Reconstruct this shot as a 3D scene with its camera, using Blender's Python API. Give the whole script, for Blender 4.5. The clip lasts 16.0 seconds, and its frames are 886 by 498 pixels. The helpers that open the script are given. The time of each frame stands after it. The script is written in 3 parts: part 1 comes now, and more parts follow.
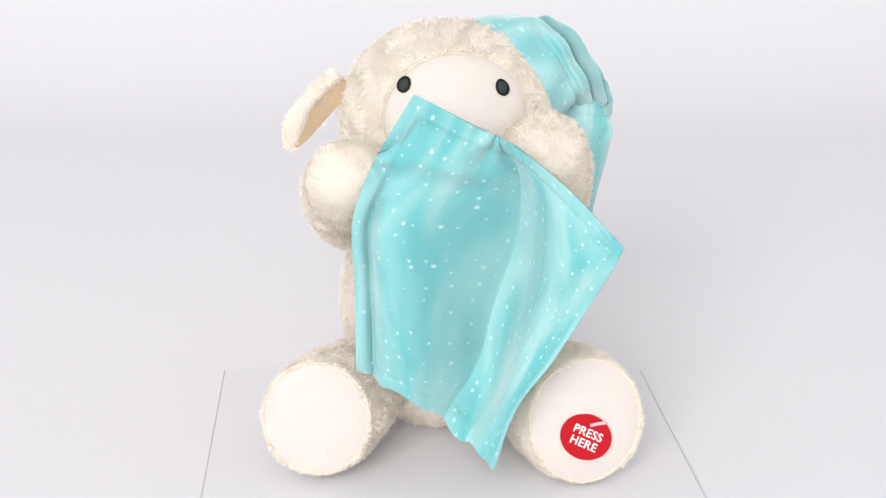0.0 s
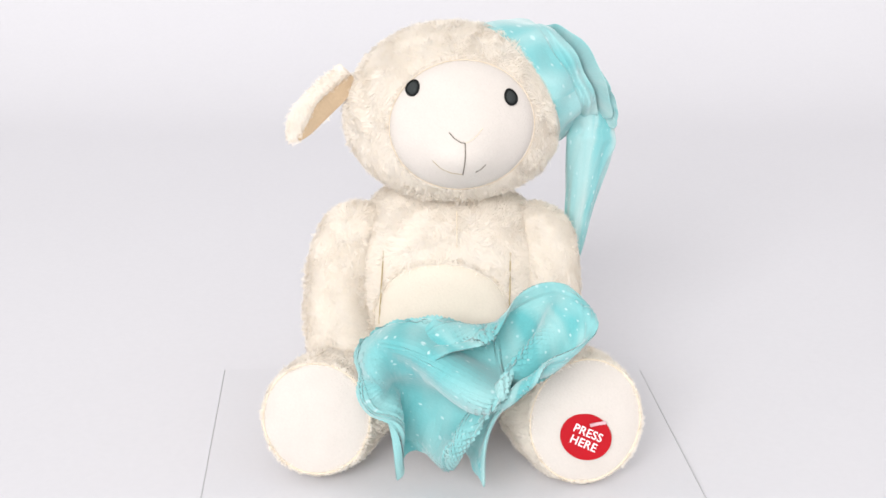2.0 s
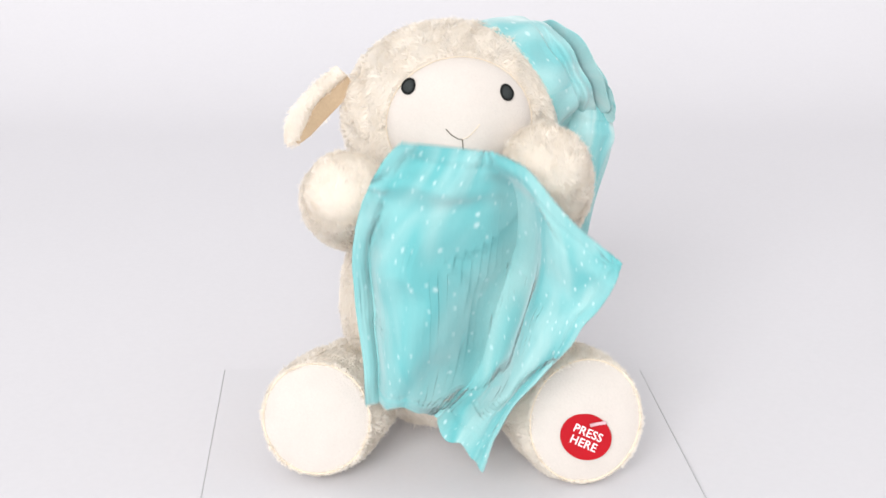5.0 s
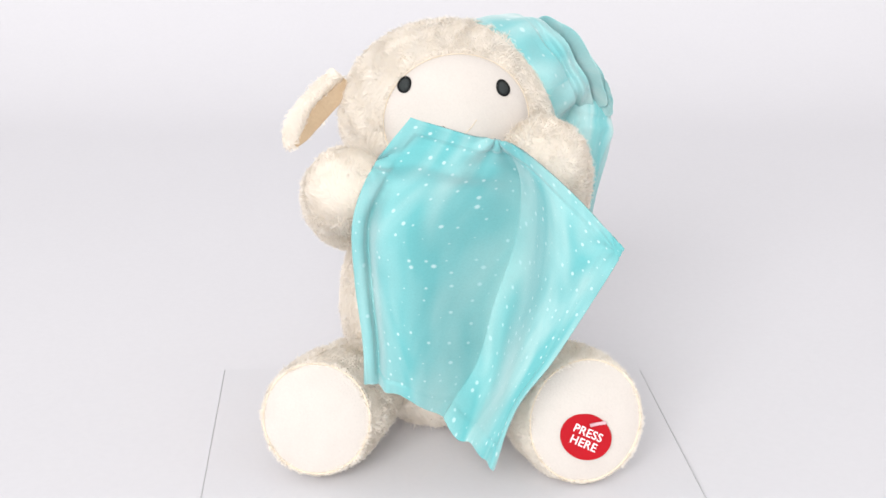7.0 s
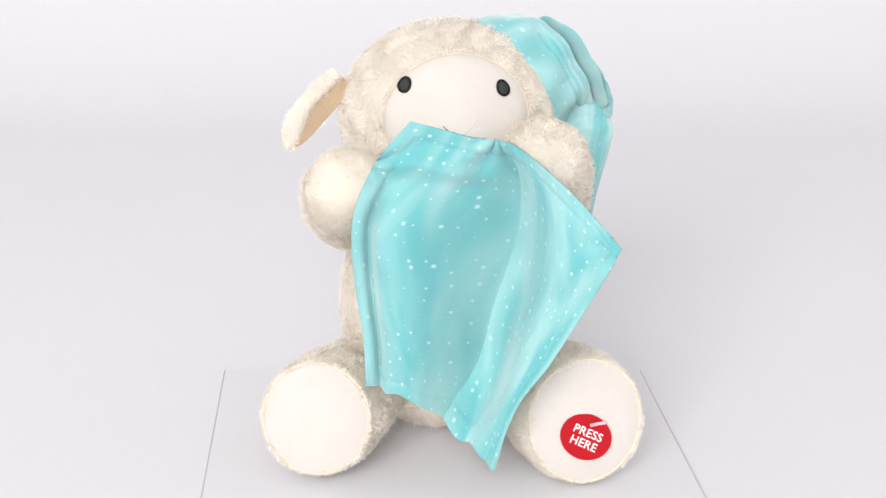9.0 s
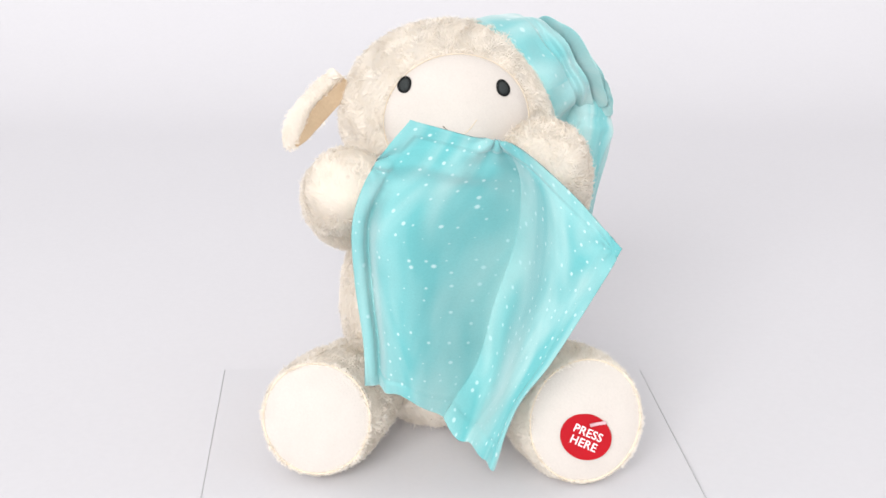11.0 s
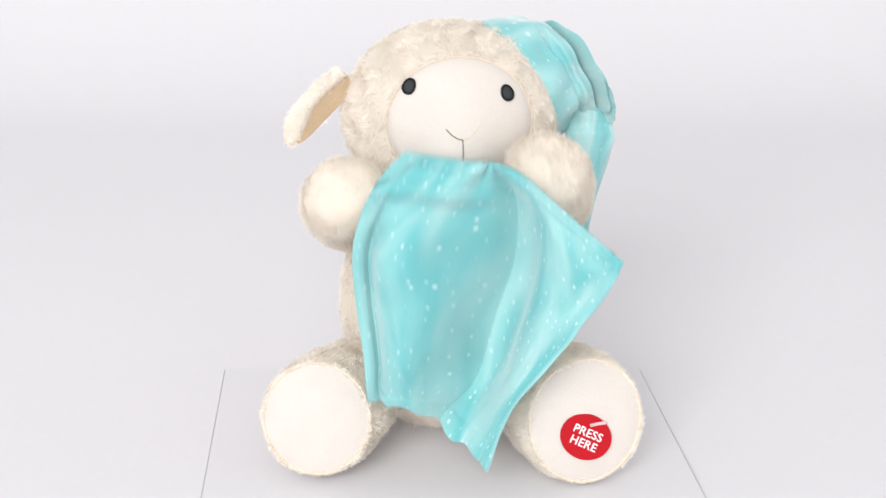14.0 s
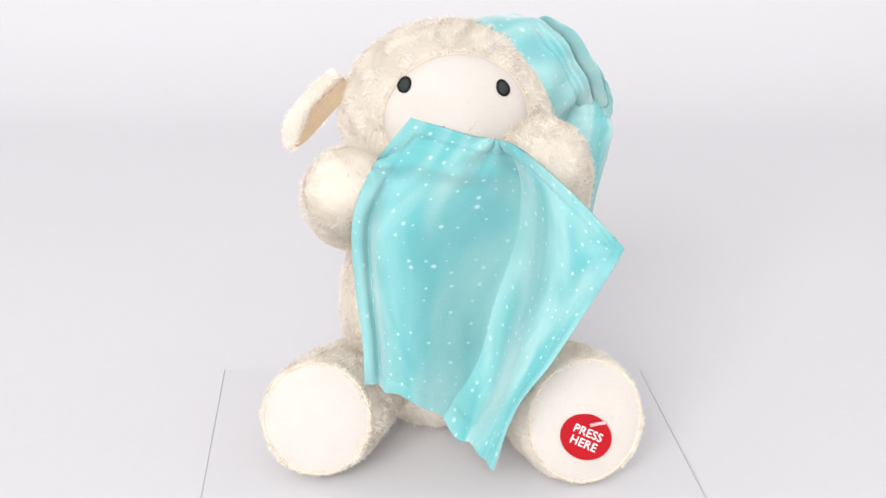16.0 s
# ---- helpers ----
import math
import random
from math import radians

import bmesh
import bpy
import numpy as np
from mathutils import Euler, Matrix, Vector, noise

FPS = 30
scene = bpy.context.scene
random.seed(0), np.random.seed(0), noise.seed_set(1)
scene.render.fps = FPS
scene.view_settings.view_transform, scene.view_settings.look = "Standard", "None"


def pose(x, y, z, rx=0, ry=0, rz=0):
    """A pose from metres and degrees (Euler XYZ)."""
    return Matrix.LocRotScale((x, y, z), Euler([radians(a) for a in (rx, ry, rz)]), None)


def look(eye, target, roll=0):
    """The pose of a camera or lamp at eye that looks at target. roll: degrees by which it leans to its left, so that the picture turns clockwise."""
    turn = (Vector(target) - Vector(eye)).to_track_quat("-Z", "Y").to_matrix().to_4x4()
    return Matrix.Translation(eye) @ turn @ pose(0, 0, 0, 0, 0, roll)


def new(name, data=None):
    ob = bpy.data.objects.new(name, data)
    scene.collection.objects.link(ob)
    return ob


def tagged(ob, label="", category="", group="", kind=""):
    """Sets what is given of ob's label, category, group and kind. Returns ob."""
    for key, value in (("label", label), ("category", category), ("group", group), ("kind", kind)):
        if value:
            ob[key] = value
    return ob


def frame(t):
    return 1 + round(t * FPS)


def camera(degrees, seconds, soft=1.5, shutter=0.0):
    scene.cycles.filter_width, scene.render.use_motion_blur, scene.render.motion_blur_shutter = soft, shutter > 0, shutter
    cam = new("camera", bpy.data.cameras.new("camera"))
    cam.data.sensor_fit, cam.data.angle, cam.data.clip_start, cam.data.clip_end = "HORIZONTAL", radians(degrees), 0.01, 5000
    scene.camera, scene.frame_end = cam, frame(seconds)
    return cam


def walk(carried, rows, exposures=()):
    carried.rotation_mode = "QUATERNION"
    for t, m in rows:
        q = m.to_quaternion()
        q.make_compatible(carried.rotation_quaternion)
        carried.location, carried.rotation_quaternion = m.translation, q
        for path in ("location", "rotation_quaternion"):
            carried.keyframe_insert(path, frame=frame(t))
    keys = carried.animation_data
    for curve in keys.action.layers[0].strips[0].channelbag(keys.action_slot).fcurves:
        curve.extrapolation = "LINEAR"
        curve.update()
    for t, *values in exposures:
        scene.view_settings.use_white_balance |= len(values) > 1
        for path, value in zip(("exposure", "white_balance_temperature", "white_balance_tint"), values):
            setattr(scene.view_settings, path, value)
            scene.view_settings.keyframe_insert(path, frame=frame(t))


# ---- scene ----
# A plush lamb sits on a white board before a white sweep and plays peekaboo with a blanket.
cam = camera(38, 16.0, soft=1.5, shutter=0.22)
CAMERA = pose(0, -0.7828, 0.4049, 70, 0, 0)
walk(cam, [(0.0, CAMERA), (16.0, CAMERA)], exposures=[(0.0, 0.05), (16.0, 0.05)])

# ---- light: a white light tent with a wide soft box overhead ----
world = bpy.data.worlds.new("light_tent")
world.use_nodes = True
scene.world = world
world.node_tree.nodes["Background"].inputs["Color"].default_value = (1.0, 0.985, 0.99, 1)
world.node_tree.nodes["Background"].inputs["Strength"].default_value = 0.74


def soft_box(name, eye, target, size, watts):
    data = bpy.data.lights.new(name, "AREA")
    data.shape, data.size, data.size_y, data.energy = "RECTANGLE", size, size * 0.7, watts
    data.color = (1.0, 0.985, 0.985)
    ob = new(name, data)
    ob.matrix_world = look(eye, target)
    return ob


soft_box("soft_box", (-0.95, -3.70, 2.15), (0, 0, 0.12), 2.8, 168.0)


# ---- materials ----
def material(name, colour, rough=0.8, sheen=0.0, tone=0.06, grain=400.0, bump=0.2, patch=30.0, laid=False):
    """Cloth, paint or plastic: colour with two scales of variation and a fine relief."""
    m = bpy.data.materials.new(name)
    m.use_nodes = True
    t = m.node_tree
    b = t.nodes["Principled BSDF"]
    b.inputs["Roughness"].default_value = rough
    b.inputs["Sheen Weight"].default_value = sheen
    b.inputs["Sheen Roughness"].default_value = 0.5
    b.inputs["Specular IOR Level"].default_value = 0.25
    co = t.nodes.new("ShaderNodeTexCoord")
    big, fine = t.nodes.new("ShaderNodeTexNoise"), t.nodes.new("ShaderNodeTexNoise")
    big.inputs["Scale"].default_value, fine.inputs["Scale"].default_value = patch, grain
    for n in (big, fine):
        t.links.new(co.outputs["UV" if laid else "Object"], n.inputs["Vector"])
    mix = t.nodes.new("ShaderNodeMath")
    mix.operation = "MULTIPLY_ADD"
    mix.inputs[1].default_value = 0.5
    t.links.new(fine.outputs["Fac"], mix.inputs[0])
    half = t.nodes.new("ShaderNodeMath")
    half.operation = "MULTIPLY"
    half.inputs[1].default_value = 0.5
    t.links.new(big.outputs["Fac"], half.inputs[0])
    t.links.new(half.outputs[0], mix.inputs[2])
    ramp = t.nodes.new("ShaderNodeValToRGB")
    ramp.color_ramp.elements[0].position, ramp.color_ramp.elements[1].position = 0.3, 0.7
    ramp.color_ramp.elements[0].color = (*[max(0, c * (1 - tone)) for c in colour], 1)
    ramp.color_ramp.elements[1].color = (*[min(1, c * (1 + tone)) for c in colour], 1)
    t.links.new(mix.outputs[0], ramp.inputs["Fac"])
    t.links.new(ramp.outputs["Color"], b.inputs["Base Color"])
    if bump:
        bm_ = t.nodes.new("ShaderNodeBump")
        bm_.inputs["Strength"].default_value, bm_.inputs["Distance"].default_value = bump, 0.0006
        t.links.new(fine.outputs["Fac"], bm_.inputs["Height"])
        t.links.new(bm_.outputs["Normal"], b.inputs["Normal"])
    return m


def dotted_cloth(name, colour, dots):
    """Mint velour printed with small scattered white dots, laid out in the cloth's own coordinates."""
    m = material(name, colour, 0.85, 0.5, 0.06, 160.0, 0.25, 9.0, True)
    t = m.node_tree
    b = t.nodes["Principled BSDF"]
    old = b.inputs["Base Color"].links[0].from_socket
    uv = t.nodes.new("ShaderNodeUVMap")
    uv.uv_map = "cloth"
    v = t.nodes.new("ShaderNodeTexVoronoi")
    v.voronoi_dimensions = "2D"
    v.inputs["Scale"].default_value = dots
    v.inputs["Randomness"].default_value = 0.85
    t.links.new(uv.outputs["UV"], v.inputs["Vector"])
    size = t.nodes.new("ShaderNodeSeparateColor")
    t.links.new(v.outputs["Color"], size.inputs["Color"])
    span = t.nodes.new("ShaderNodeMapRange")
    span.inputs["To Min"].default_value, span.inputs["To Max"].default_value = 0.0, 0.125
    t.links.new(size.outputs[0], span.inputs["Value"])
    less = t.nodes.new("ShaderNodeMath")
    less.operation = "SUBTRACT"
    t.links.new(span.outputs[0], less.inputs[0])
    t.links.new(v.outputs["Distance"], less.inputs[1])
    edge = t.nodes.new("ShaderNodeMapRange")
    edge.inputs["From Min"].default_value, edge.inputs["From Max"].default_value = -0.04, 0.05
    t.links.new(less.outputs[0], edge.inputs["Value"])
    mix = t.nodes.new("ShaderNodeMix")
    mix.data_type = "RGBA"
    # the nap lies now one way, now the other, in soft patches
    nap, brushed = t.nodes.new("ShaderNodeTexNoise"), t.nodes.new("ShaderNodeMix")
    nap.inputs["Scale"].default_value, nap.inputs["Detail"].default_value, nap.inputs["Distortion"].default_value = 3.4, 2.5, 0.8
    along = t.nodes.new("ShaderNodeMapping")
    along.inputs["Scale"].default_value = (1.5, 0.55, 1.0)
    along.inputs["Rotation"].default_value = (0, 0, 0.25)
    t.links.new(uv.outputs["UV"], along.inputs["Vector"])
    t.links.new(along.outputs["Vector"], nap.inputs["Vector"])
    lay = t.nodes.new("ShaderNodeMapRange")
    lay.inputs["From Min"].default_value, lay.inputs["From Max"].default_value = 0.36, 0.64
    t.links.new(nap.outputs["Fac"], lay.inputs["Value"])
    brushed.data_type = "RGBA"
    brushed.blend_type = "MULTIPLY"
    brushed.inputs[0].default_value = 1.0
    tone = t.nodes.new("ShaderNodeValToRGB")
    tone.color_ramp.elements[0].color = (0.66, 0.90, 0.92, 1)
    tone.color_ramp.elements[1].color = (1.62, 1.16, 1.14, 1)
    t.links.new(lay.outputs[0], tone.inputs["Fac"])
    t.links.new(old, brushed.inputs[6])
    t.links.new(tone.outputs["Color"], brushed.inputs[7])
    old = brushed.outputs[2]
    t.links.new(edge.outputs[0], mix.inputs[0])
    t.links.new(old, mix.inputs[6])
    mix.inputs[7].default_value = (0.48, 0.68, 0.69, 1)
    t.links.new(mix.outputs[2], b.inputs["Base Color"])
    return m


def thin(m, share):
    """Lets light through a thin pile, as fibres do."""
    t = m.node_tree
    b, out = t.nodes["Principled BSDF"], t.nodes["Material Output"]
    glow, mix = t.nodes.new("ShaderNodeBsdfTranslucent"), t.nodes.new("ShaderNodeMixShader")
    t.links.new(b.inputs["Base Color"].links[0].from_socket, glow.inputs["Color"])
    mix.inputs[0].default_value = share
    t.links.new(b.outputs[0], mix.inputs[1])
    t.links.new(glow.outputs[0], mix.inputs[2])
    t.links.new(mix.outputs[0], out.inputs["Surface"])
    return m


FUR = thin(material("cream_plush_fur", (0.964, 0.919, 0.853), 0.95, 0.0, 0.03, 700, 0.3, 60), 0.47)
SMOOTH = material("cream_short_plush", (0.65, 0.60, 0.555), 0.95, 0.3, 0.04, 800, 0.5, 45)
TUMMY = material("pale_cream_plush", (0.70, 0.635, 0.54), 0.95, 0.3, 0.04, 800, 0.5, 45)
TAN = material("beige_satin_lining", (0.44, 0.325, 0.21), 0.6, 0.2, 0.12, 900, 0.2, 60)
THREAD = material("cream_seam_thread", (0.46, 0.37, 0.22), 0.8, 0.0, 0.15, 2500, 0.3, 300)
SEAM = material("pale_cream_seam", (0.80, 0.70, 0.56), 0.85, 0.0, 0.1, 2500, 0.3, 300)
GREY_THREAD = material("grey_embroidery_thread", (0.22, 0.20, 0.17), 0.8, 0.0, 0.2, 2500, 0.3, 300)
BLACK = material("black_embroidery", (0.006, 0.007, 0.007), 0.6, 0.0, 0.3, 2500, 0.4, 500)
CHARCOAL = material("charcoal_embroidery", (0.035, 0.04, 0.04), 0.7, 0.0, 0.2, 2500, 0.5, 500)
MINT = dotted_cloth("mint_dotted_velour", (0.210, 0.500, 0.505), 18.5)
# same velour as the blanket; the light on the cap is painted in as paler colour
LIT_MINT = dotted_cloth("lit_mint_dotted_velour", (0.290, 0.555, 0.560), 18.5)
RED = material("red_gloss_sticker", (0.46, 0.004, 0.012), 0.35, 0.0, 0.05, 300, 0.0, 60)
WHITE_PRINT = material("white_print", (0.88, 0.88, 0.88), 0.5, 0.0, 0.03, 900, 0.0, 80)
TAG = material("milky_pink_plastic", (0.72, 0.46, 0.50), 0.4, 0.0, 0.05, 900, 0.0, 80)
BOARD = material("pale_grey_laminate_board", (0.690, 0.682, 0.705), 0.55, 0.0, 0.015, 300, 0.05, 8)
BOARD_EDGE = material("grey_board_edge", (0.56, 0.56, 0.57), 0.6, 0.0, 0.08, 200, 0.05, 12)
SWEEP = material("pale_grey_paper_sweep", (0.705, 0.696, 0.720), 0.9, 0.0, 0.015, 200, 0.05, 3)


# ---- mesh tools ----
def mesh_from(name, verts, tris, mat, uv=None, normals=None):
    """A smooth triangle mesh from two arrays."""
    me = bpy.data.meshes.new(name)
    verts, tris = np.asarray(verts, np.float32), np.asarray(tris, np.int32)
    n = len(tris)
    me.vertices.add(len(verts))
    me.vertices.foreach_set("co", verts.ravel())
    me.loops.add(3 * n)
    me.loops.foreach_set("vertex_index", tris.ravel())
    me.polygons.add(n)
    me.polygons.foreach_set("loop_start", np.arange(0, 3 * n, 3, dtype=np.int32))
    me.polygons.foreach_set("use_smooth", np.ones(n, dtype=bool))
    me.materials.append(mat)
    if uv is not None:
        layer = me.uv_layers.new(name="cloth")
        layer.data.foreach_set("uv", np.asarray(uv, np.float32)[tris.ravel()].ravel())
    me.update(calc_edges=True)
    me.validate()
    if normals is not None:
        me.normals_split_custom_set_from_vertices([tuple(n) for n in normals])
    return me


def grid_tris(nu, nv, wrap_u=False, wrap_v=False):
    """Triangles of a grid of nu x nv vertices (index i * nv + j)."""
    out = []
    for i in range(nu if wrap_u else nu - 1):
        for j in range(nv if wrap_v else nv - 1):
            a, b = i * nv + j, ((i + 1) % nu) * nv + j
            c, d = ((i + 1) % nu) * nv + (j + 1) % nv, i * nv + (j + 1) % nv
            out += [(a, b, c), (a, c, d)]
    return np.array(out)


def disc_tris(nr, na):
    """Triangles of a disc of nr rings, whose first ring is one point."""
    tris = grid_tris(nr, na, False, True)
    tris[tris < na] = 0
    a, b, c = tris.T
    return tris[(a != b) & (b != c) & (a != c)]


def wave_field(p, scale, seed):
    """A smooth vector field in space, of about that many waves a metre."""
    rng = np.random.RandomState(seed)
    out = np.zeros_like(p)
    for k in range(5):
        way = rng.normal(size=(3, 3)) * scale
        out += np.sin(p @ way.T * 2 * math.pi * 0.35 + rng.uniform(0, 6.28, 3))
    return out / 5


def fur(verts, tris, per_cm2, length, seed, keep=None, width=0.00025, lie=(0, 0, -1), spread=0.9):
    """Tapered, bent strands that grow from a mesh, in small leaning tufts."""
    rng = np.random.RandomState(seed)
    a, b, c = (verts[tris[:, k]] for k in range(3))
    cross = np.cross(b - a, c - a)
    area = np.linalg.norm(cross, axis=1) / 2
    count = int(area.sum() * 1e4 * per_cm2)
    pick = rng.choice(len(tris), count, p=area / area.sum())
    r1, r2 = np.sqrt(rng.rand(count, 1)), rng.rand(count, 1)
    p = a[pick] * (1 - r1) + b[pick] * r1 * (1 - r2) + c[pick] * r1 * r2
    n = cross[pick] / (2 * area[pick][:, None] + 1e-12)
    if keep is not None:
        ok = keep(p)
        p, n = p[ok], n[ok]
        count = len(p)
    flow = 1.5 * wave_field(p, 60, seed + 1) + 0.8 * wave_field(p, 190, seed + 2) + 0.5 * np.array(lie) + rng.normal(0, 0.25, (count, 3))
    flow -= n * (flow * n).sum(1, keepdims=True)
    long = length * rng.uniform(0.6, 1.25, (count, 1)) * (1 + 0.35 * wave_field(p, 120, seed + 3)[:, :1])
    up = n * 0.30 + flow * spread * 0.6
    up /= np.linalg.norm(up, axis=1, keepdims=True)
    late = n * 0.10 + flow * spread * 1.3 + rng.normal(0, 0.15, (count, 3))
    late /= np.linalg.norm(late, axis=1, keepdims=True)
    side = np.cross(up, n + rng.normal(0, 0.25, (count, 3)))
    side /= np.linalg.norm(side, axis=1, keepdims=True) + 1e-9
    w = width * rng.uniform(0.7, 1.3, (count, 1))
    base = p - n * 0.0002
    middle = base + up * long * 0.55
    tip = middle + late * long * 0.5
    v = np.stack([base - side * w, base + side * w, middle + side * w * 0.8, middle - side * w * 0.8, tip], 1).reshape(-1, 3)
    k = np.arange(count)[:, None] * 5
    f = np.concatenate([k + [0, 1, 2], k + [0, 2, 3], k + [3, 2, 4]])
    return v, f


def furry(name, verts, tris, mat, per_cm2, length, seed, keep=None, **more):
    v, f = fur(verts, tris, per_cm2, length, seed, keep, **more)
    return mesh_from(name, np.concatenate([verts, v]), np.concatenate([tris, f + len(verts)]), mat)


def fringe(rim, seed, length=0.0032, per_cm2=260, radius=0.0011):
    """Fur that spills over the rim of a sewn-in patch."""
    v, f = tube(rim, radius, 8)
    return fur(np.array(v, float), np.array(f, int), per_cm2, length, seed, lie=(0, 0, 0))


def joined(*pieces):
    """Several (points, triangles) pairs as one."""
    vs, fs, k = [], [], 0
    for v, f in pieces:
        vs.append(np.asarray(v, float))
        fs.append(np.asarray(f, int) + k)
        k += len(v)
    return np.concatenate(vs), np.concatenate(fs)


def part(name, me, parent, label="", at=None):
    ob = new(name, me)
    ob.parent = parent
    if at is not None:
        ob.matrix_basis = at
    return tagged(ob, label)


def tube(path, radius, sides=8, taper=None):
    """A round cord along a path of points."""
    path = [Vector(p) for p in path]
    rings, prev = [], Vector((0.3, 0.7, 0.64))
    for i, p in enumerate(path):
        way = (path[min(i + 1, len(path) - 1)] - path[max(i - 1, 0)]).normalized()
        a = (prev - way * prev.dot(way)).normalized()
        prev, b = a, way.cross(a)
        r = radius * (taper(i / (len(path) - 1)) if taper else 1)
        rings += [p + (a * math.cos(q) + b * math.sin(q)) * r for q in np.linspace(0, 2 * math.pi, sides, endpoint=False)]
    tris = [tuple(t) for t in grid_tris(len(path), sides, False, True)]
    for start, flip in ((0, True), ((len(path) - 1) * sides, False)):
        for k in range(1, sides - 1):
            tri = (start, start + k, start + k + 1)
            tris.append(tri[::-1] if flip else tri)
    return np.array(rings), np.array(tris)


def box_mesh(name, x0, x1, y0, y1, z0, z1, mat, bevel=0.0):
    bm = bmesh.new()
    bmesh.ops.create_cube(bm, size=1, matrix=Matrix.Translation(((x0 + x1) / 2, (y0 + y1) / 2, (z0 + z1) / 2)) @ Matrix.Diagonal((x1 - x0, y1 - y0, z1 - z0, 1)))
    if bevel:
        bmesh.ops.bevel(bm, geom=bm.edges[:], offset=bevel, segments=2, affect="EDGES", profile=0.5)
    me = bpy.data.meshes.new(name)
    bm.to_mesh(me)
    bm.free()
    me.materials.append(mat)
    return me


def ball(radii, centre, nu=64, nv=40, shape=None):
    """A closed rounded form; shape(direction) scales its radius."""
    th, ph = np.linspace(0, 2 * math.pi, nu, endpoint=False), np.linspace(0.001, math.pi - 0.001, nv)
    T, Q = np.meshgrid(th, ph, indexing="ij")
    d = np.stack([np.cos(T) * np.sin(Q), np.sin(T) * np.sin(Q), np.cos(Q)], -1).reshape(-1, 3)
    r = shape(d)[:, None] if shape else 1.0
    tris = grid_tris(nu, nv, True, False)
    return d * np.array(radii) * r + np.array(centre), tris[:, ::-1]


# ---- setting: a paper sweep and a white board ----
def build_setting():
    ys = [(-1.3, -0.0012), (0.75, -0.0012)]
    ys += [(0.75 + 0.55 * math.sin(a), -0.0012 + 0.55 * (1 - math.cos(a))) for a in np.linspace(0.1, math.pi / 2, 18)]
    ys += [(1.3, 1.5)]
    v, f = [], []
    for y, z in ys:
        v += [(-1.25, y, z), (1.25, y, z)]
    for k in range(len(ys) - 1):
        f += [(2 * k, 2 * k + 1, 2 * k + 3), (2 * k, 2 * k + 3, 2 * k + 2)]
    sweep = new("backdrop", mesh_from("backdrop", v, f, SWEEP))
    tagged(sweep, "smooth white paper sweep curving up behind the toy", "backdrop", kind="structure")
    turn = pose(0.0063, -0.108, 0, 0, 0, 4.5)
    board = new("floor", box_mesh("floor", -0.1511, 0.1511, -0.55, 0.192, -0.0012, 0, BOARD, 0.0004))
    board.matrix_world = turn
    tagged(board, "plain white laminated board on the paper sweep", "board", kind="structure")
    for x, far in ((-0.1514, 0.192), (0.1514, 0.168)):
        rim = new("trim", box_mesh("trim", x - 0.0003, x + 0.0003, -0.55, far, -0.0012, 0.0002, BOARD_EDGE, 0.0001))
        rim.matrix_world = turn
        tagged(rim, "thin pale grey edge strip of the white board", "trim", kind="structure")


# ---- the plush lamb ----
HEAD = np.array((0.0065, 0.002, 0.2105))
HEAD_R = np.array((0.0675, 0.062, 0.055))
NECK = np.array((0.005, 0.0, 0.162))


def head_shape(d):
    """Fuller cheeks below, a slightly flat crown."""
    return 1 + 0.03 * np.exp(-((d[:, 2] + 0.45) / 0.4) ** 2) * np.abs(d[:, 0]) + 0.012 * np.sin(3 * d[:, 0] + 1) * np.cos(2.5 * d[:, 2])


def face_y(x, z):
    """Front of the face over the head's own x and z (from the head's middle)."""
    q = np.clip(1 - (x / HEAD_R[0]) ** 2 - (z / HEAD_R[2]) ** 2, 0.02, 1)
    snout = 0.0105 * np.exp(-((x - 0.003) / 0.024) ** 2 - ((z + 0.012) / 0.019) ** 2)
    return -HEAD_R[1] * np.sqrt(q) - 0.0022 - snout


FACE = dict(cx=0.0048, cz=0.0035, rx=0.0435, rz=0.0385)


def in_face(p):
    q = p - HEAD
    return (q[:, 1] < 0) & (((q[:, 0] - FACE["cx"]) / FACE["rx"]) ** 2 + ((q[:, 2] - FACE["cz"]) / FACE["rz"]) ** 2 < 1.0)


def on_face(x, z, lift=0.0):
    """A point on the face patch from x and z in the head's frame, relative to the neck."""
    return (HEAD[0] + x - NECK[0], HEAD[1] + float(face_y(np.array(x), np.array(z))) - lift - NECK[1], HEAD[2] + z - NECK[2])


